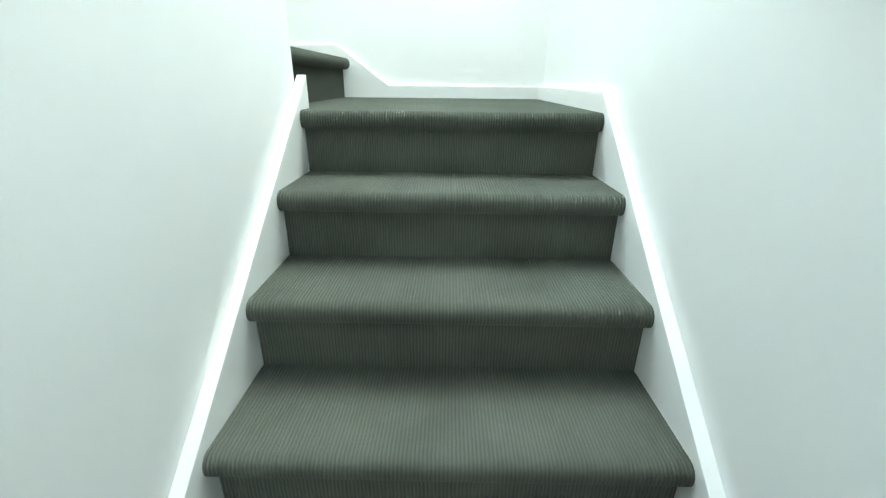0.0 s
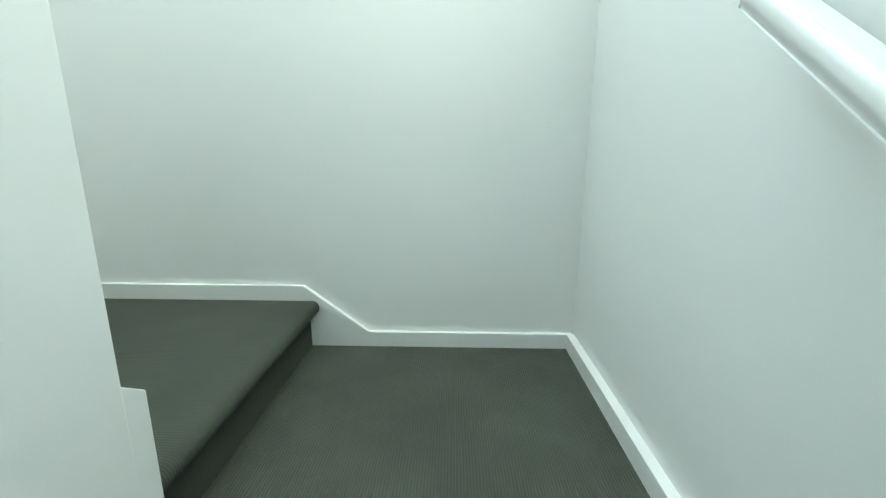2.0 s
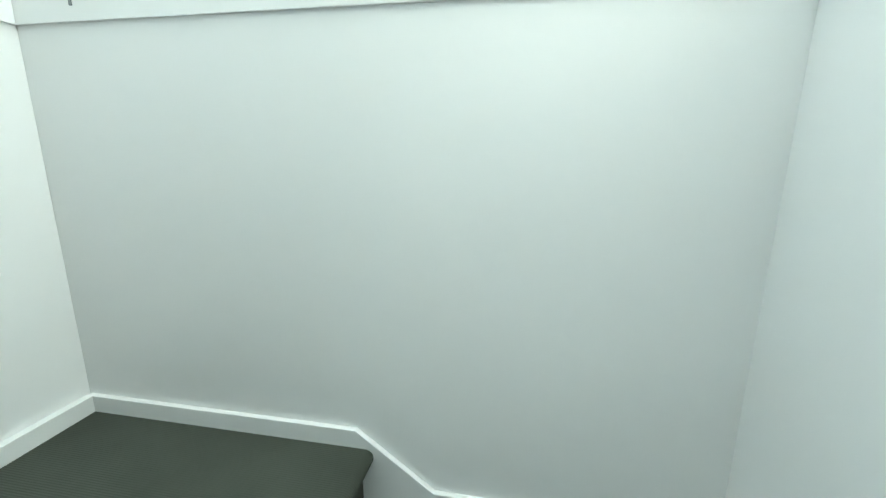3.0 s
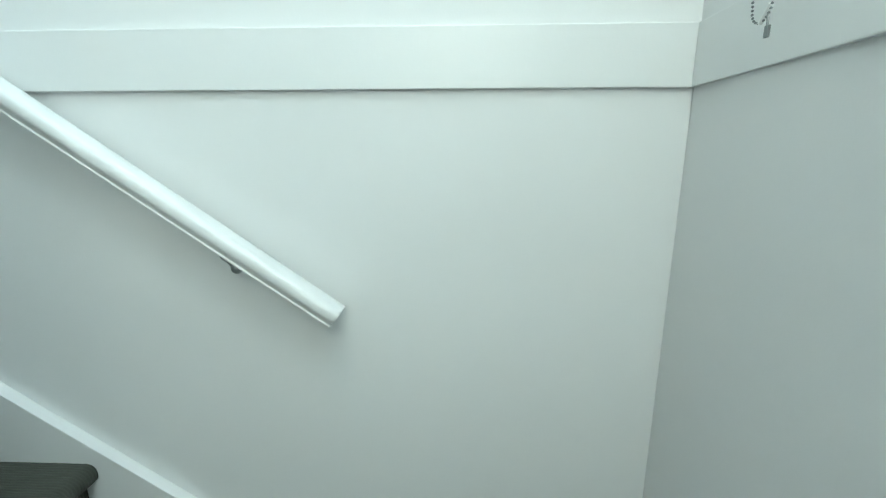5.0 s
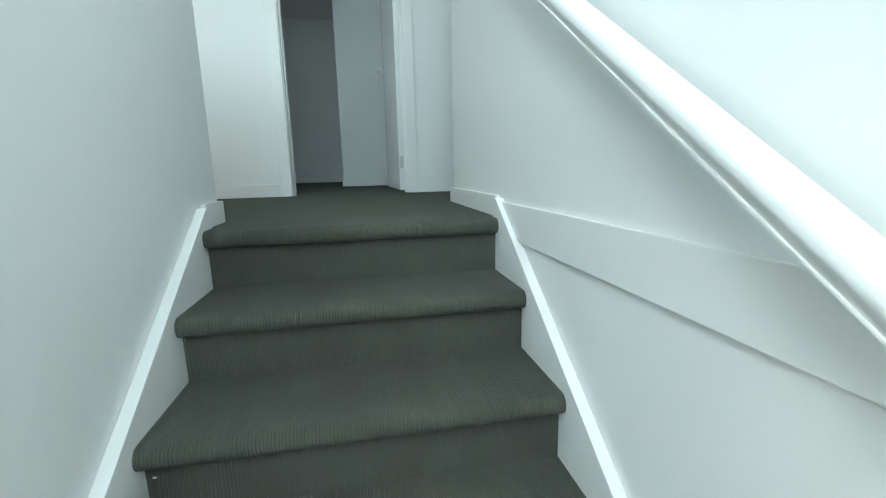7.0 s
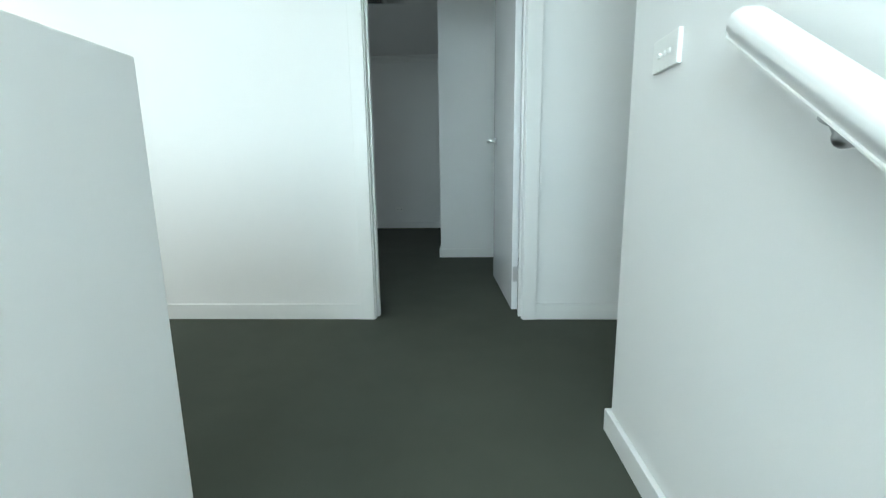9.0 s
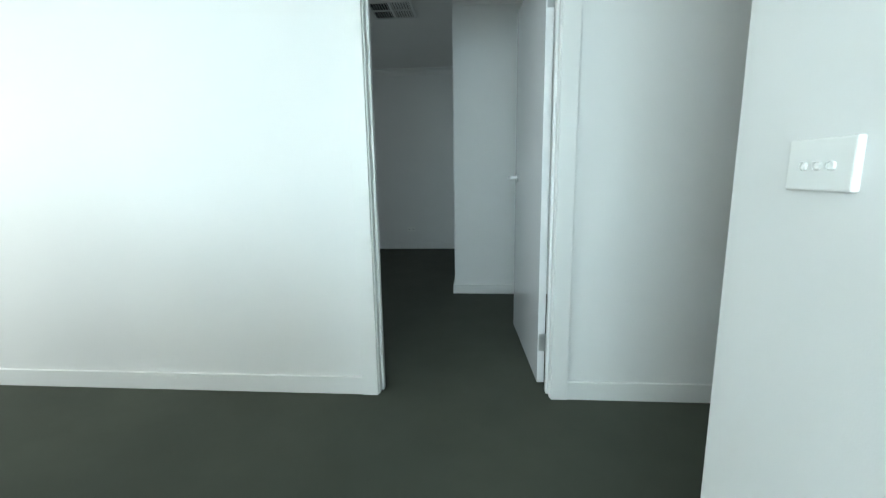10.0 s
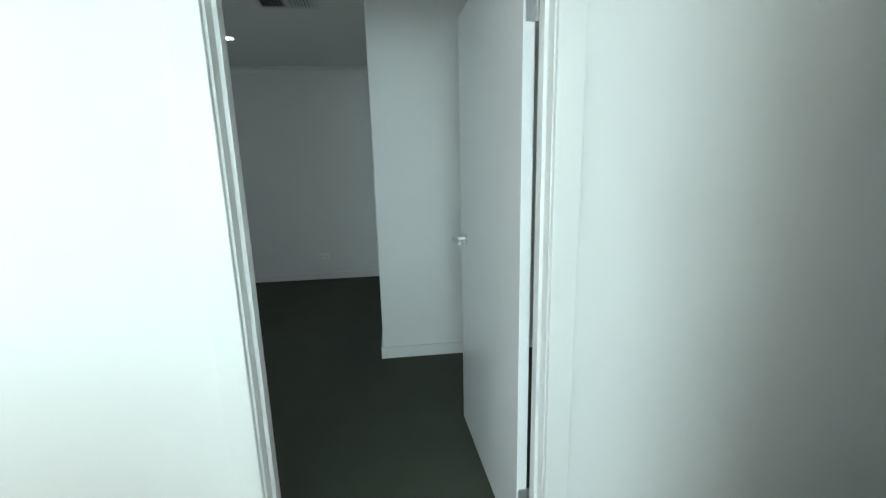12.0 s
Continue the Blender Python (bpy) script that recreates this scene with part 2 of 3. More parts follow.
# ceiling with the opening and shaft of an added, unseen skylight over the lower flight
SX0, SX1, SY0, SY1 = 0.16, 0.70, 0.18, 0.78
bm = box((-3.3, FY - 0.1, CEILING), (3.7, SY0, CEILING + 0.1))
box((-3.3, SY1, CEILING), (3.7, 1.12, CEILING + 0.1), bm=bm)
box((-3.3, SY0, CEILING), (SX0, SY1, CEILING + 0.1), bm=bm)
box((SX1, SY0, CEILING), (3.7, SY1, CEILING + 0.1), bm=bm)
for lo, hi in (((SX0 - 0.05, SY0 - 0.05), (SX0, SY1 + 0.05)), ((SX1, SY0 - 0.05), (SX1 + 0.05, SY1 + 0.05)), ((SX0, SY0 - 0.05), (SX1, SY0)), ((SX0, SY1), (SX1, SY1 + 0.05))):
    box((*lo, CEILING + 0.1), (*hi, CEILING + 0.34), bm=bm)
structure("ceiling", bm, CEIL, "flat white plasterboard ceiling with an added skylight shaft", "ceiling")
# ground floor below
structure("floor_ground", box((-2.0, -5.8, -2.62), (2.6, -2.2, -2.52)), PLUSH, "grey carpeted ground floor at the foot of the stairs", "floor")
structure("ceiling_ground", box((-2.0, -5.8, SLAB - 0.1), (2.6, -1.83, SLAB - 0.002)), CEIL, "white ground floor ceiling", "ceiling")
bm = box((-2.0, -5.9, -2.62), (-0.4, -5.8, SLAB))
box((1.6, -5.9, -2.62), (2.6, -5.8, SLAB), bm=bm)
box((-0.4, -5.9, 0.4), (1.6, -5.8, SLAB), bm=bm)
box((-0.4, -5.9, -2.62), (1.6, -5.8, -1.6), bm=bm)
structure("wall_ground_front", bm, WALL, "white ground floor wall with an added window, out of view", "wall")
structure("wall_ground_west", box((-2.1, -5.9, -2.62), (-2.0, -1.7, SLAB)), WALL, "plain white ground floor wall", "wall")
structure("wall_ground_east", box((2.6, -5.9, -2.62), (2.7, -1.7, SLAB)), WALL, "plain white ground floor wall", "wall")
structure("wall_ground_back", box((1.012, -2.0, -2.62), (2.6, -1.9, SLAB - 0.1)), WALL, "plain white ground floor wall", "wall")
structure("wall_under_stair", box((-2.0, -1.95, -2.62), (CW0 - 0.001, -1.83, SLAB - 0.1)), WALL, "plain white wall that closes the space under the stairs", "wall")

# ---- upper floor ----
bm = box((-3.2, DY - 0.112, SLAB), (3.6, -1.852, FLOOR))
box((W_WEST + 0.001, -1.852, SLAB), (CW0 - 0.001, UY - 0.031, FLOOR), bm=bm)
box((-1.6, FY, SLAB), (3.0, DY - 0.112, FLOOR), bm=bm)
structure("floor", bm, PLUSH, "dark grey-green cut pile carpet over the upper floor", "floor")

# ---- stairs ----
NOSE, TH = 0.036, 0.052


def step_profile(back, front, z):
    """Tread section in (u, v): flat top, full rounded nosing at the front."""
    s = 1 if front > back else -1
    pts = [(back, z - TH + 0.006), (back, z)]
    r1, r2 = 0.024, 0.024
    pts += [(back + s * 0.003, z), (front - s * (r1 + 0.004), z)]
    for k in range(7):
        a = math.pi / 2 * k / 6
        pts.append((front - s * r1 + s * r1 * math.sin(a), z - r1 + r1 * math.cos(a)))
    for k in range(6):
        a = math.pi / 2 * k / 5
        pts.append((front - s * r2 + s * r2 * math.cos(a), z - TH + r2 - r2 * math.sin(a)))
    return pts


def tread(stair, axis, back, front, z, a, b, mat):
    ob = part("tread", prism(step_profile(back, front, z), axis, a, b), mat, stair, smooth=True)
    return ob


def empty(name, at, label, category, kind="structure"):
    e = new(name)
    e.matrix_world = Matrix.Translation(at)
    bpy.context.view_layer.update()
    return tagged(e, label, category, kind=kind)


stair1 = empty("staircase_1", (0.43, -2.3, -2.52), "straight lower flight in ribbed grey-green carpet with rounded nosings", "staircase")
for k in range(1, 13):
    y = -(k - 1) * GL
    part("riser", box((XL, y, -k * R - 0.02), (XR, y + 0.02, -(k - 1) * R - TH + 0.008)), CORD, stair1)
    tread(stair1, "x", y + 0.001, y - GL - NOSE, -k * R, XL, XR, CORD)
# the two landings
stair2 = empty("staircase_2", (-0.6, 0.5, 0.0), "turning upper flight and landings in ribbed grey-green carpet", "staircase")
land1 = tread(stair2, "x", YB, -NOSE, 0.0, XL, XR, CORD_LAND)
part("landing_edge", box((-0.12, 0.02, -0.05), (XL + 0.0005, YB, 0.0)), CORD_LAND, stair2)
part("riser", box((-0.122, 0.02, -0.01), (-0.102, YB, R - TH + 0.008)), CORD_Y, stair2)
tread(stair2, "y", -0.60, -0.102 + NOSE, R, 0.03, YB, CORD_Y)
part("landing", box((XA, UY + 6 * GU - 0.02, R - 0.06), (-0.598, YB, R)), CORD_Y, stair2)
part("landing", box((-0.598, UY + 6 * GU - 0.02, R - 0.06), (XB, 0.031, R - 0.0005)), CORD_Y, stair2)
for k in range(7):
    y, z = UY + k * GU, FLOOR - k * R
    part("riser", box((XA, y - 0.02, z - R - 0.01), (XB, y, z - TH + 0.008)), CORD_UP, stair2)
    back = y - GU if k else y - 0.2
    tread(stair2, "x", back - 0.001, y + NOSE, z + (0.001 if k == 0 else 0), XA, XB, CORD_UP)


part("lint_fleck", box((XB - 0.020, UY + 2 * GU, FLOOR - 2 * R - 0.085), (XB - 0.013, UY + 2 * GU + 0.0015, FLOOR - 2 * R - 0.082)), PLASTIC, stair2, "white lint fleck caught in the carpet")


def lower_line(y):
    return 0.047 + 0.764 * y


def upper_line(y):
    return 0.345 - 0.7157 * y


SK = 0.058                     # skirting over the landings
yk = (SK - 0.047) / 0.764
part("stringer", prism([(-2.75, lower_line(-2.75) - 0.34), (-2.75, lower_line(-2.75)), (0.062, lower_line(0.062)), (0.062, -0.02), (-0.1, -0.34)], "x", CW1, XL, 0.002), TRIM, stair1, "white gloss painted timber string")
part("stringer", prism([(-2.75, lower_line(-2.75) - 0.34), (-2.75, lower_line(-2.75)), (yk, SK), (YB + 0.005, SK), (YB + 0.005, -0.06), (-0.1, -0.34)], "x", XR, W_EAST, 0.002), TRIM, stair1, "white gloss painted timber string")
ye = (R + SK - 0.345) / -0.7157
yt = (FLOOR + 0.066 - 0.345) / -0.7157
part("stringer", prism([(YB + 0.005, R - 0.06), (YB + 0.005, R + SK), (ye, R + SK), (yt, upper_line(yt)), (yt - 0.03, upper_line(yt)), (yt - 0.03, FLOOR - 0.3), (-1.2, 0.86), (0.0, 0.0), (0.2, 0.0)], "x", W_WEST, XA, 0.002), TRIM, stair2, "white gloss painted timber string")
yl = yt - 0.028
part("stringer", prism([(0.045, 0.0), (0.045, upper_line(0.045) + 0.04), (0.0, upper_line(0.0) + 0.035), (yl, upper_line(yl) - 0.02), (yl - 0.03, upper_line(yl) - 0.02), (yl - 0.03, FLOOR - 0.3), (-1.2, 0.86), (-0.05, 0.0)], "x", XB, CW0, 0.002), TRIM, stair2, "white gloss painted timber string")
part("end_board", prism([(0.0, -0.02), (0.0, 0.403), (0.045, 0.371), (0.045, -0.02)], "x", CW0 + 0.001, -0.031, 0.002), TRIM, stair2)
# skirting on the back wall, with its ramp over the step
structure("baseboard", prism([(XR + 0.02, -0.06), (XR + 0.02, SK), (0.119, SK), (-0.121, R + SK), (XA - 0.02, R + SK), (XA - 0.02, R - 0.06), (-0.13, R - 0.06), (-0.13, -0.06)], "y", YB, W_BACK, 0.002), TRIM, "white gloss skirting ramped over the landing step", "skirting")
# band board at the upper floor's level
BZ0, BZ1 = 1.383, 1.495
structure("trim_west", box((W_WEST, -1.652, BZ0), (-1.073, W_BACK - 0.0095, BZ1), 0.002), TRIM, "white painted flat band board along the stairwell wall", "trim board")
structure("trim_north", box((-1.084, W_BACK - 0.009, BZ0), (W_EAST, W_BACK, BZ1), 0.002), TRIM, "white painted flat band board along the stairwell wall", "trim board")
structure("trim_east", box((W_EAST - 0.01, -1.76, BZ0), (W_EAST, W_BACK - 0.0095, BZ1), 0.002), TRIM, "white painted flat band board along the stairwell wall", "trim board")

# ---- skirting of the upper floor ----
SKH, SKT = 0.09, 0.014


def skirting(name, lo, hi):
    return structure(name, box(lo, hi, 0.003), TRIM, "white gloss painted flat skirting board", "skirting")


skirting("baseboard_door_east", (-0.045, DY, FLOOR), (3.6, DY + SKT, FLOOR + SKH))
skirting("baseboard_door_west", (-3.2, DY, FLOOR), (-1.027, DY + SKT, FLOOR + SKH))
skirting("baseboard_corner", (-1.9, -2.425, FLOOR), (-1.0675, -2.4105, FLOOR + 0.074))
skirting("baseboard_west", (W_WEST, -2.410, FLOOR), (-1.068, -1.6535, FLOOR + 0.074))
skirting("baseboard_half_wall", (XB + 0.012, -1.858, FLOOR), (CW0, yl - 0.032, FLOOR + 0.076))
skirting("baseboard_half_wall_end", (CW0 + 0.001, -1.864, FLOOR), (3.6, -1.8505, FLOOR + 0.076))
skirting("baseboard_nib", (-1.6, NY, FLOOR), (NX, NY + SKT, FLOOR + 0.085))
skirting("baseboard_nib_side", (NX, FY, FLOOR), (NX + SKT, NY + SKT, FLOOR + 0.085))
skirting("baseboard_room_far", (NX + SKT, FY, FLOOR), (3.0, FY + SKT, FLOOR + 0.085))


def cove(name, axis, wall, s, a, b):
    """Hollow plaster cornice, 75 mm, along a wall."""
    pts = [(wall, CEILING), (wall, CEILING - 0.075), (wall + s * 0.008, CEILING - 0.075)]
    for k in range(7):
        t = math.pi / 2 * k / 6
        pts.append((wall + s * (0.075 - 0.067 * math.cos(t)), CEILING - 0.075 + 0.067 * math.sin(t)))
    pts += [(wall + s * 0.075, CEILING)]
    return structure(name, prism(pts, axis, a, b), CEIL, "white cove plaster cornice", "cornice")


cove("trim_cornice_nib", "x", NY, 1, -1.6, NX)
cove("trim_cornice_far", "x", FY, 1, NX, 3.0)

# ---- doorway ----
JL, JR = -0.127, -0.951        # lining faces
door = empty("door_1", (-0.93, DY - 0.12, FLOOR), "white flush door standing open into a dim room", "door")
AW = 0.066
for x0, x1, name in ((-0.121, -0.121 + AW + 0.010, "architrave"), (-0.955 - AW - 0.010, -0.955, "architrave")):
    part(name, box((x0, DY, FLOOR), (x1, DY + 0.018, FLOOR + 2.06 + AW), 0.003), TRIM, door)
part("architrave", box((-0.955, DY, FLOOR + 2.06), (-0.121, DY + 0.018, FLOOR + 2.06 + AW), 0.003), TRIM, door)
part("door_lining", box((JL, DY - 0.114, FLOOR), (OX1, DY + 0.001, OZ), 0.001), TRIM, door)
part("door_lining", box((OX0, DY - 0.114, FLOOR), (JR, DY + 0.001, OZ), 0.001), TRIM, door)
part("door_lining", box((JR, DY - 0.114, FLOOR + 2.055), (JL, DY + 0.001, OZ), 0.001), TRIM, door)
part("door_stop", box((JL - 0.012, DY - 0.072, FLOOR), (JL, DY - 0.038, FLOOR + 2.055), 0.002), TRIM, door)
part("door_stop", box((JR, DY - 0.072, FLOOR), (JR + 0.012, DY - 0.038, FLOOR + 2.055), 0.002), TRIM, door)
# the leaf, built along -y from its hinge edge and then turned
hinge = Vector((-0.909, -3.590, 0))
turn = Matrix.Translation((hinge.x, hinge.y, 0)) @ Matrix.Rotation(math.atan2(0.044, 0.849), 4, "Z")


def leaf_part(name, bm, mat, parent, label=""):
    bmesh.ops.transform(bm, matrix=turn, verts=bm.verts)
    return part(name, bm, mat, parent, label)


leaf = leaf_part("door_leaf", box((-0.036, -0.848, FLOOR + 0.014), (0, 0, FLOOR + 2.05), 0.0015), DOORP, door, "smooth white enamelled door leaf")
for z in (FLOOR + 0.229, FLOOR + 1.822):
    bm = box((-0.034, -0.001, z - 0.045), (-0.006, 0.0018, z + 0.045), 0.0006)
    cylinder((-0.040, 0.004, z - 0.045), (-0.040, 0.004, z + 0.045), 0.006, 12, bm)
    for dz in (-0.032, 0.0, 0.032):
        cylinder((-0.019 + dz * 0.12, 0.0015, z + dz), (-0.019 + dz * 0.12, 0.0026, z + dz), 0.0036, 12, bm)
    leaf_part("hinge", bm, STEEL, leaf, "satin steel butt hinge")
HZ = FLOOR + 1.038
for s in (1, -1):
    x = 0.0 if s > 0 else -0.036
    rose = leaf_part("rose", cylinder((x, -0.735, HZ), (x + s * 0.008, -0.735, HZ), 0.026, 28), STEEL, leaf)
    bm = cylinder((x + s * 0.008, -0.735, HZ), (x + s * 0.062, -0.735, HZ), 0.0125, 16)
    cylinder((x + s * 0.055, -0.748, HZ), (x + s * 0.058, -0.612, HZ + 0.002), 0.0105, 16, bm, 0.0085)
    leaf_part("lever_handle", bm, CHROME, leaf, "chrome lever handle")

# ---- window of the stairwell ----


def window(name, axis, at, a0, a1, z0, z1, label):
    """A two-light window in a wall across the given axis."""
    turned = lambda u, w, z: (u, w, z) if axis == "y" else (w, u, z)
    d, mid = 0.03, (a0 + a1) / 2
    w = empty(name, turned(mid, at, z0), label, "window")
    for u0, u1, v0, v1 in ((a0, a0 + 0.05, z0, z1), (a1 - 0.05, a1, z0, z1), (a0 + 0.05, a1 - 0.05, z0, z0 + 0.05), (a0 + 0.05, a1 - 0.05, z1 - 0.05, z1),
                           (mid - 0.025, mid + 0.025, z0 + 0.05, z1 - 0.05)):
        part("window_frame", box(turned(u0, at - d, v0), turned(u1, at + d, v1), 0.003), FRAME, w)
    for u0, u1 in ((a0 + 0.05, mid - 0.025), (mid + 0.025, a1 - 0.05)):
        pane = part("pane", box(turned(u0, at - 0.003, z0 + 0.05), turned(u1, at + 0.003, z1 - 0.05)), GLASS, w)
        pane.visible_shadow = False


window("window_1", "y", 1.07, WX0, WX1, WZ0, WZ1, "white framed window over the landings")
skylight = empty("added_skylight", ((SX0 + SX1) / 2, (SY0 + SY1) / 2, CEILING + 0.34), "square white framed skylight over the stair void, unseen and added for fill light", "skylight")
for lo, hi in (((SX0 - 0.05, SY0 - 0.05), (SX0 + 0.02, SY1 + 0.05)), ((SX1 - 0.02, SY0 - 0.05), (SX1 + 0.05, SY1 + 0.05)), ((SX0 + 0.02, SY0 - 0.05), (SX1 - 0.02, SY0 + 0.02)), ((SX0 + 0.02, SY1 - 0.02), (SX1 - 0.02, SY1 + 0.05))):
    part("window_frame", box((*lo, CEILING + 0.341), (*hi, CEILING + 0.40), 0.003), FRAME, skylight)
pane = part("pane", box((SX0 + 0.02, SY0 + 0.02, CEILING + 0.365), (SX1 - 0.02, SY1 - 0.02, CEILING + 0.372)), GLASS, skylight)
pane.visible_shadow = False
window("added_window_east", "x", 0.975, EY0, EY1, EZ0, EZ1, "unseen white framed narrow window, added high above the landing")
window("added_window_hall", "y", -1.785, 1.9, 3.5, 2.32, 3.48, "unseen white framed window, added high in the hall wall")
window("added_window_room", "x", 3.05, -5.4, -3.8, 1.75, 3.05, "unseen white framed window, added to the dim room")
window("added_window_ground", "y", -5.85, -0.4, 1.6, -1.6, 0.4, "unseen white framed window, added to the ground floor")
structure("ground", box((-400, -400, -2.9), (400, 400, -2.8)), GROUND, "garden ground outside the house", "ground")

# ---- handrails ----


def rail_section():
    """Section of a timber rail in (u across, v up): flat rounded top, sides that draw in below, a narrow base fillet."""
    side = [(0.0185, -0.0254), (0.0205, -0.0246), (0.0205, -0.0222), (0.0192, -0.0205), (0.0195, -0.0180), (0.0215, -0.0150), (0.0248, -0.0108), (0.0272, -0.0065)]
    pts = list(side)
    for k in range(0, 17):
        a = math.pi * k / 16
        c, d = math.cos(a), math.sin(a)
        pts.append((0.0283 * math.copysign(abs(c) ** 0.65, c), -0.003 + 0.0216 * d ** 0.65))
    pts += [(-u, v) for u, v in reversed(side)]
    return pts


def handrail(x, y0, z0, y1, z1, wall, brackets, drop):
    e = empty("handrail", (wall, y0, z0 - 0.1), "white painted rounded timber handrail on steel wall brackets", "handrail", kind="")
    d = Vector((0, y1 - y0, z1 - z0)).normalized()
    up = Vector((1, 0, 0)).cross(d)
    if up.z < 0:
        up = -up
    bm = bmesh.new()
    rings = []
    for c in (Vector((x, y0, z0)), Vector((x, y1, z1))):
        rings.append([bm.verts.new(c + Vector((u, 0, 0)) + up * v) for u, v in rail_section()])
    m = len(rings[0])
    for a, b in zip(rings, rings[1:]):
        for i in range(m):
            bm.faces.new((a[i], b[i], b[(i + 1) % m], a[(i + 1) % m]))
    caps = [bm.faces.new(rings[0]), bm.faces.new(list(reversed(rings[-1])))]
    bmesh.ops.bevel(bm, geom=[ed for f in caps for ed in f.edges], offset=0.003, segments=2, affect="EDGES")
    part("rail", bm, TRIM, e, "white gloss painted timber rail", smooth=True)
    s = 1 if wall > x else -1
    for y in brackets:
        t = (y - y0) / (y1 - y0)
        c = Vector((x, y, z0 + (z1 - z0) * t))
        foot = Vector((wall, y, c.z - drop))
        elbow = Vector((x, y, c.z - 0.030 - drop * 0.3))
        br = part("bracket", cylinder(foot, foot - Vector((s * 0.009, 0, 0)), 0.021, 28, None, 0.018), BRACKET, e, "satin nickel wall bracket", smooth=True)
        bm = cylinder(foot - Vector((s * 0.006, 0, 0)), elbow, 0.0105, 18)
        cylinder(elbow, c - up * 0.026, 0.009, 18, bm)
        g = bmesh.ops.create_uvsphere(bm, u_segments=18, v_segments=12, radius=0.0125)
        bmesh.ops.translate(bm, vec=elbow, verts=g["verts"])
        cylinder(c - up * 0.031, c - up * 0.0255, 0.016, 20, bm)
        part("bracket_arm", bm, BRACKET, br, smooth=True)
    return e


def upper_rail(y):
    return 1.1422 - 0.7145 * y


def lower_rail(y):
    return 0.855 + 0.755 * y


handrail(-1.028, 0.287, upper_rail(0.287), -1.848, upper_rail(-1.848), W_WEST, (0.085, -1.66), 0.046)
handrail(0.837, 0.105, lower_rail(0.105), -2.4, lower_rail(-2.4), W_EAST, (-0.38, -1.35, -2.2), 0.079)

# ---- fittings ----


def switch_plate(at):
    e = empty("light_switch", at, "white plastic three-gang rocker switch plate", "light switch", kind="")
    x, y, z = at
    part("plate", box((x, y - 0.058, z - 0.036), (x + 0.011, y + 0.058, z + 0.036), 0.003), PLASTIC, e)
    for k in (-1, 0, 1):
        part("rocker", box((x + 0.009, y + k * 0.024 - 0.0065, z - 0.008), (x + 0.0150, y + k * 0.024 + 0.0065, z + 0.004), 0.0055), PLASTIC, e)
    return e


switch_plate((W_WEST, -2.200, 2.512))


def socket(at):
    e = empty("power_outlet", at, "white double power outlet low on the wall", "power outlet", kind="")
    x, y, z = at
    part("plate", box((x - 0.058, y, z - 0.036), (x + 0.058, y + 0.013, z + 0.036), 0.004), PLASTIC, e)
    for k in (-1, 1):
        part("rocker", box((x + k * 0.018 - 0.006, y + 0.012, z + 0.012), (x + k * 0.018 + 0.006, y + 0.017, z + 0.026), 0.002), PLASTIC, e)
        # Dark raised strips stand in for the shade inside the pin slots.
        bm = box((x + k * 0.03 - 0.006, y + 0.0125, z - 0.008), (x + k * 0.03 - 0.003, y + 0.0138, z + 0.004))
        box((x + k * 0.03 + 0.003, y + 0.0125, z - 0.008), (x + k * 0.03 + 0.006, y + 0.0138, z + 0.004), bm=bm)
        part("slot", bm, DARK, e)
    return e


socket((0.335, FY, FLOOR + 0.290))


def air_vent(x0, x1, y0, y1):
    e = empty("ceiling_vent", ((x0 + x1) / 2, (y0 + y1) / 2, CEILING), "grey ceiling air vent with slanted louvres in four fields", "air vent", kind="")
    z = CEILING
    # Flat black sheet on the ceiling stands in for the shade inside the duct.
    part("backing", box((x0 + 0.01, y0 + 0.01, z - 0.004), (x1 - 0.01, y1 - 0.01, z - 0.001)), DARK, e)
    xm, ym = (x0 + x1) / 2, (y0 + y1) / 2
    bm = bmesh.new()
    for lo, hi in (((x0, y0), (x1, y0 + 0.025)), ((x0, y1 - 0.025), (x1, y1)), ((x0, y0 + 0.025), (x0 + 0.025, y1 - 0.025)), ((x1 - 0.025, y0 + 0.025), (x1, y1 - 0.025)),
                   ((xm - 0.012, y0 + 0.025), (xm + 0.012, y1 - 0.025))):
        box((*lo, z - 0.012), (*hi, z - 0.0005), bm=bm)
    box((x0 + 0.025, ym - 0.012, z - 0.0118), (xm - 0.012, ym + 0.012, z - 0.0007), bm=bm)
    box((xm + 0.012, ym - 0.012, z - 0.0118), (x1 - 0.025, ym + 0.012, z - 0.0007), bm=bm)
    part("frame", bm, FRAME, e)
    for xa, xb, lean in ((x0 + 0.025, xm - 0.012, 0.5), (xm + 0.012, x1 - 0.025, -0.9)):
        for ya, yb in ((y0 + 0.025, ym - 0.012), (ym + 0.012, y1 - 0.025)):
            for k in range(7):
                x = xa + (k + 0.5) * (xb - xa) / 7
                bm = box((-0.008, ya, -0.001), (0.008, yb, 0.001))
                bmesh.ops.transform(bm, matrix=Matrix.Translation((x, 0, z - 0.010)) @ Matrix.Rotation(lean, 4, "Y"), verts=bm.verts)
                part("slat", bm, FRAME, e)
    return e


air_vent(-0.075, 0.315, -5.67, -5.28)


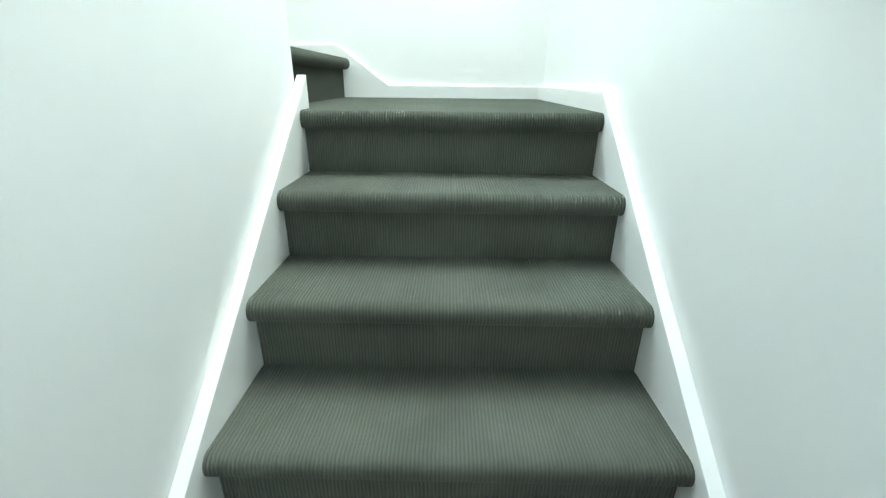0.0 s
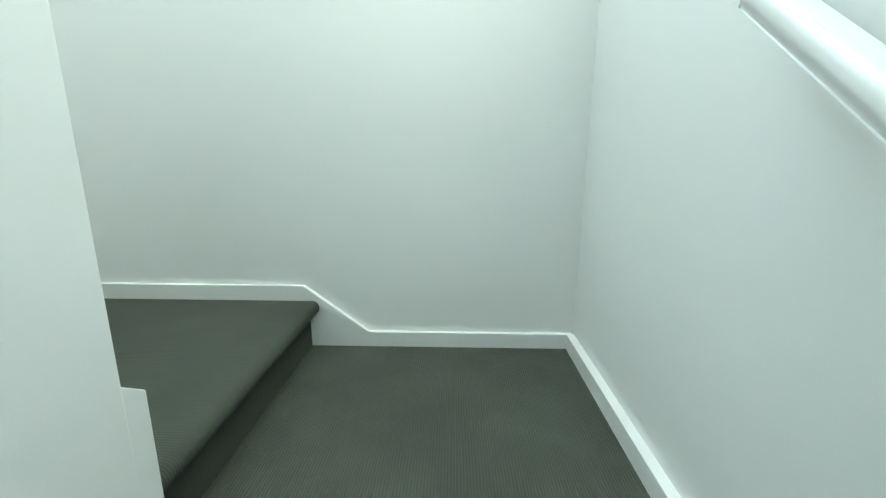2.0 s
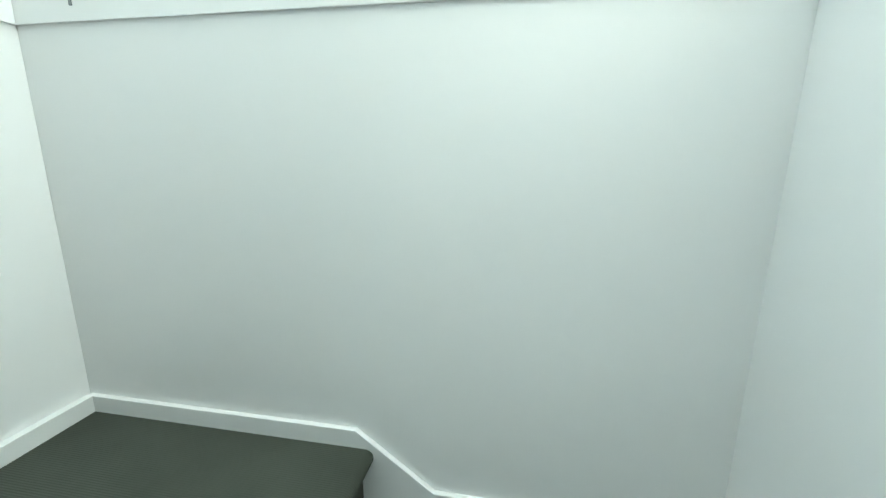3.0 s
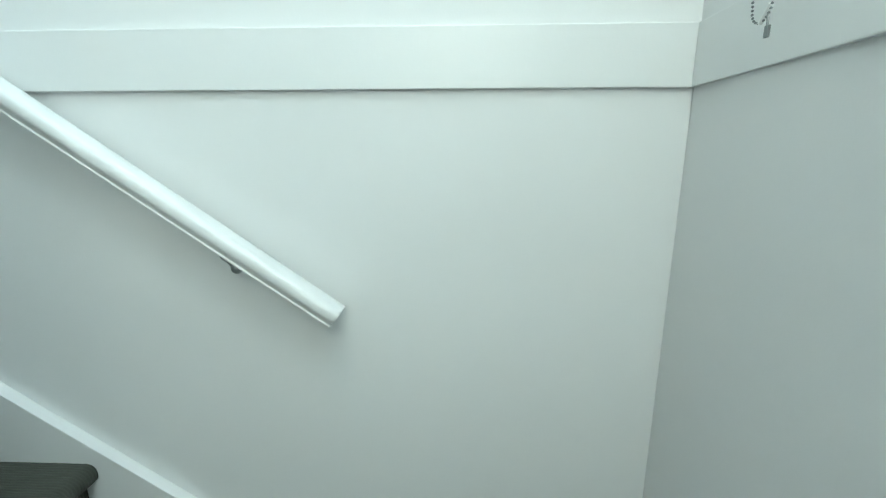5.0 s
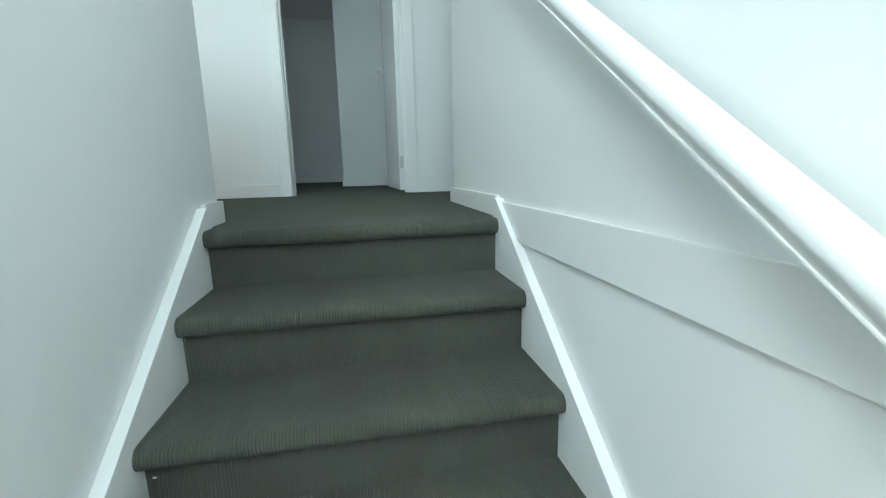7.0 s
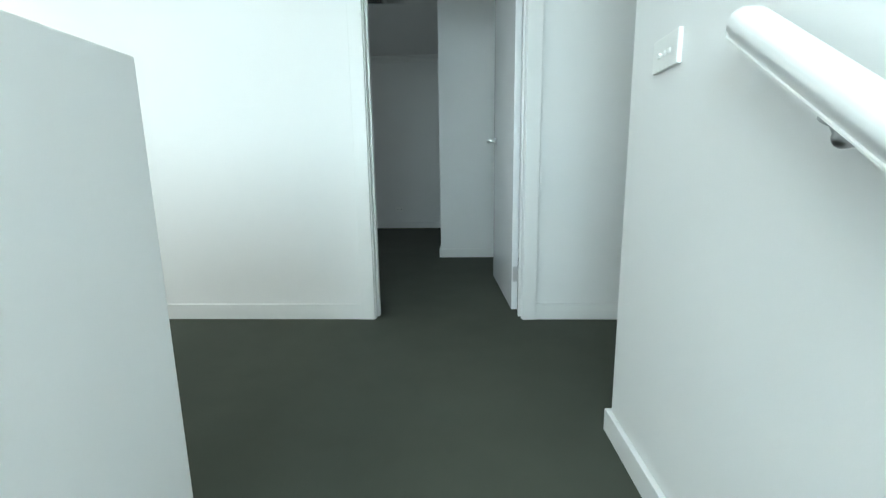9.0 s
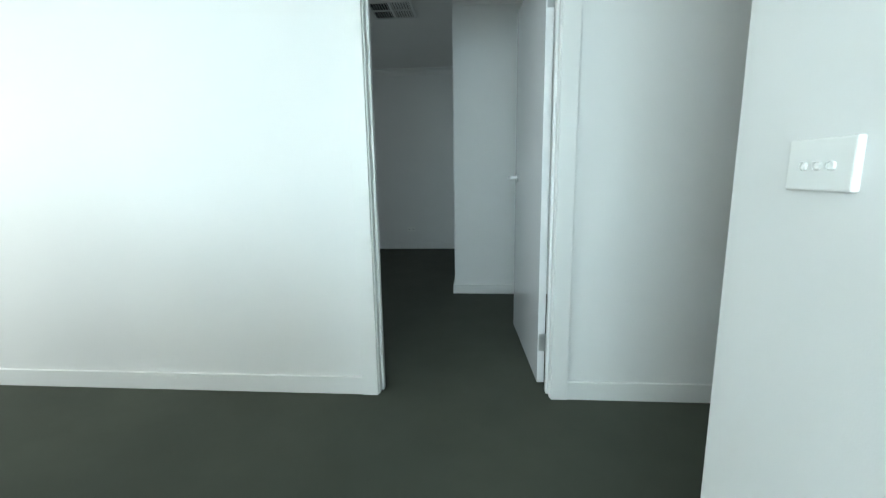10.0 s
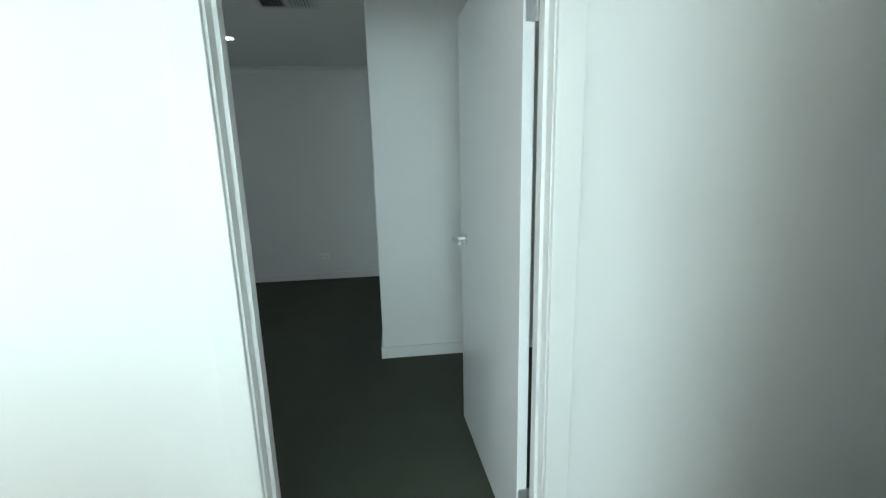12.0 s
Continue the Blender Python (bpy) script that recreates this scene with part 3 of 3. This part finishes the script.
def downlight(x, y):
    e = empty("downlight", (x, y, CEILING), "round white recessed downlight switched on", "downlight", kind="")
    bm = bmesh.new()
    bmesh.ops.create_cone(bm, cap_ends=False, segments=36, radius1=0.054, radius2=0.040, depth=0.006)
    bmesh.ops.translate(bm, vec=(x, y, CEILING - 0.003), verts=bm.verts)
    part("trim_ring", bm, PLASTIC, e)
    part("lens", cylinder((x, y, CEILING - 0.004), (x, y, CEILING - 0.001), 0.041, 32), LED, e)
    return e


downlight(0.80, -6.44)


def bead_chain(x, y, z0, z1, w):
    """The blind's endless bead chain: two strands and the loop below, with its joiner."""
    e = empty("blind_chain", (x, y, z1), "steel bead chain of the roller blind hanging by the window", "blind chain", kind="")
    bm = bmesh.new()
    pitch = 0.0056
    line = [Vector((x - w / 2, z1)), Vector((x - w / 2, z0 + 0.11)), Vector((x - w * 0.44, z0 + 0.06))]
    for i in range(9):
        a = math.pi * i / 8
        line.append(Vector((x + w * 0.06 - w * 0.40 * math.cos(a), z0 + 0.025 - 0.022 * math.sin(a))))
    line += [Vector((x + w * 0.49, z0 + 0.06)), Vector((x + w / 2, z1))]
    left = 0.0
    for p, q in zip(line, line[1:]):
        d = (q - p).length
        while left < d:
            c = p.lerp(q, left / d)
            bmesh.ops.create_icosphere(bm, subdivisions=1, radius=0.0021, matrix=Matrix.Translation((c.x, y, c.y)))
            left += pitch
        left -= d
    part("beads", bm, CHAIN, e)
    bm = cylinder((x + w * 0.08, y, z0 + 0.002), (x + w * 0.42, y, z0 + 0.022), 0.0036, 10)
    part("joiner", bm, PLASTIC, e)
    bm = box((x + w * 0.33, y - 0.002, z0 - 0.020), (x + w * 0.49, y + 0.002, z0 - 0.004), 0.0012)
    cylinder((x + w * 0.40, y, z0 - 0.006), (x + w * 0.34, y, z0 + 0.012), 0.0015, 8, bm)
    part("tag", bm, CHAIN, e)
    part("clutch", cylinder((x - 0.02, y, z1), (x + 0.05, y, z1), 0.026, 24), PLASTIC, e)
    return e


bead_chain(-0.876, 0.945, 1.434, 3.72, 0.050)
blind = empty("roller_blind", (0.02, 0.945, 3.72), "white roller blind rolled up above the window", "roller blind", kind="")
part("roll", cylinder((-0.826, 0.945, 3.72), (0.87, 0.945, 3.72), 0.024, 28), PLASTIC, blind)
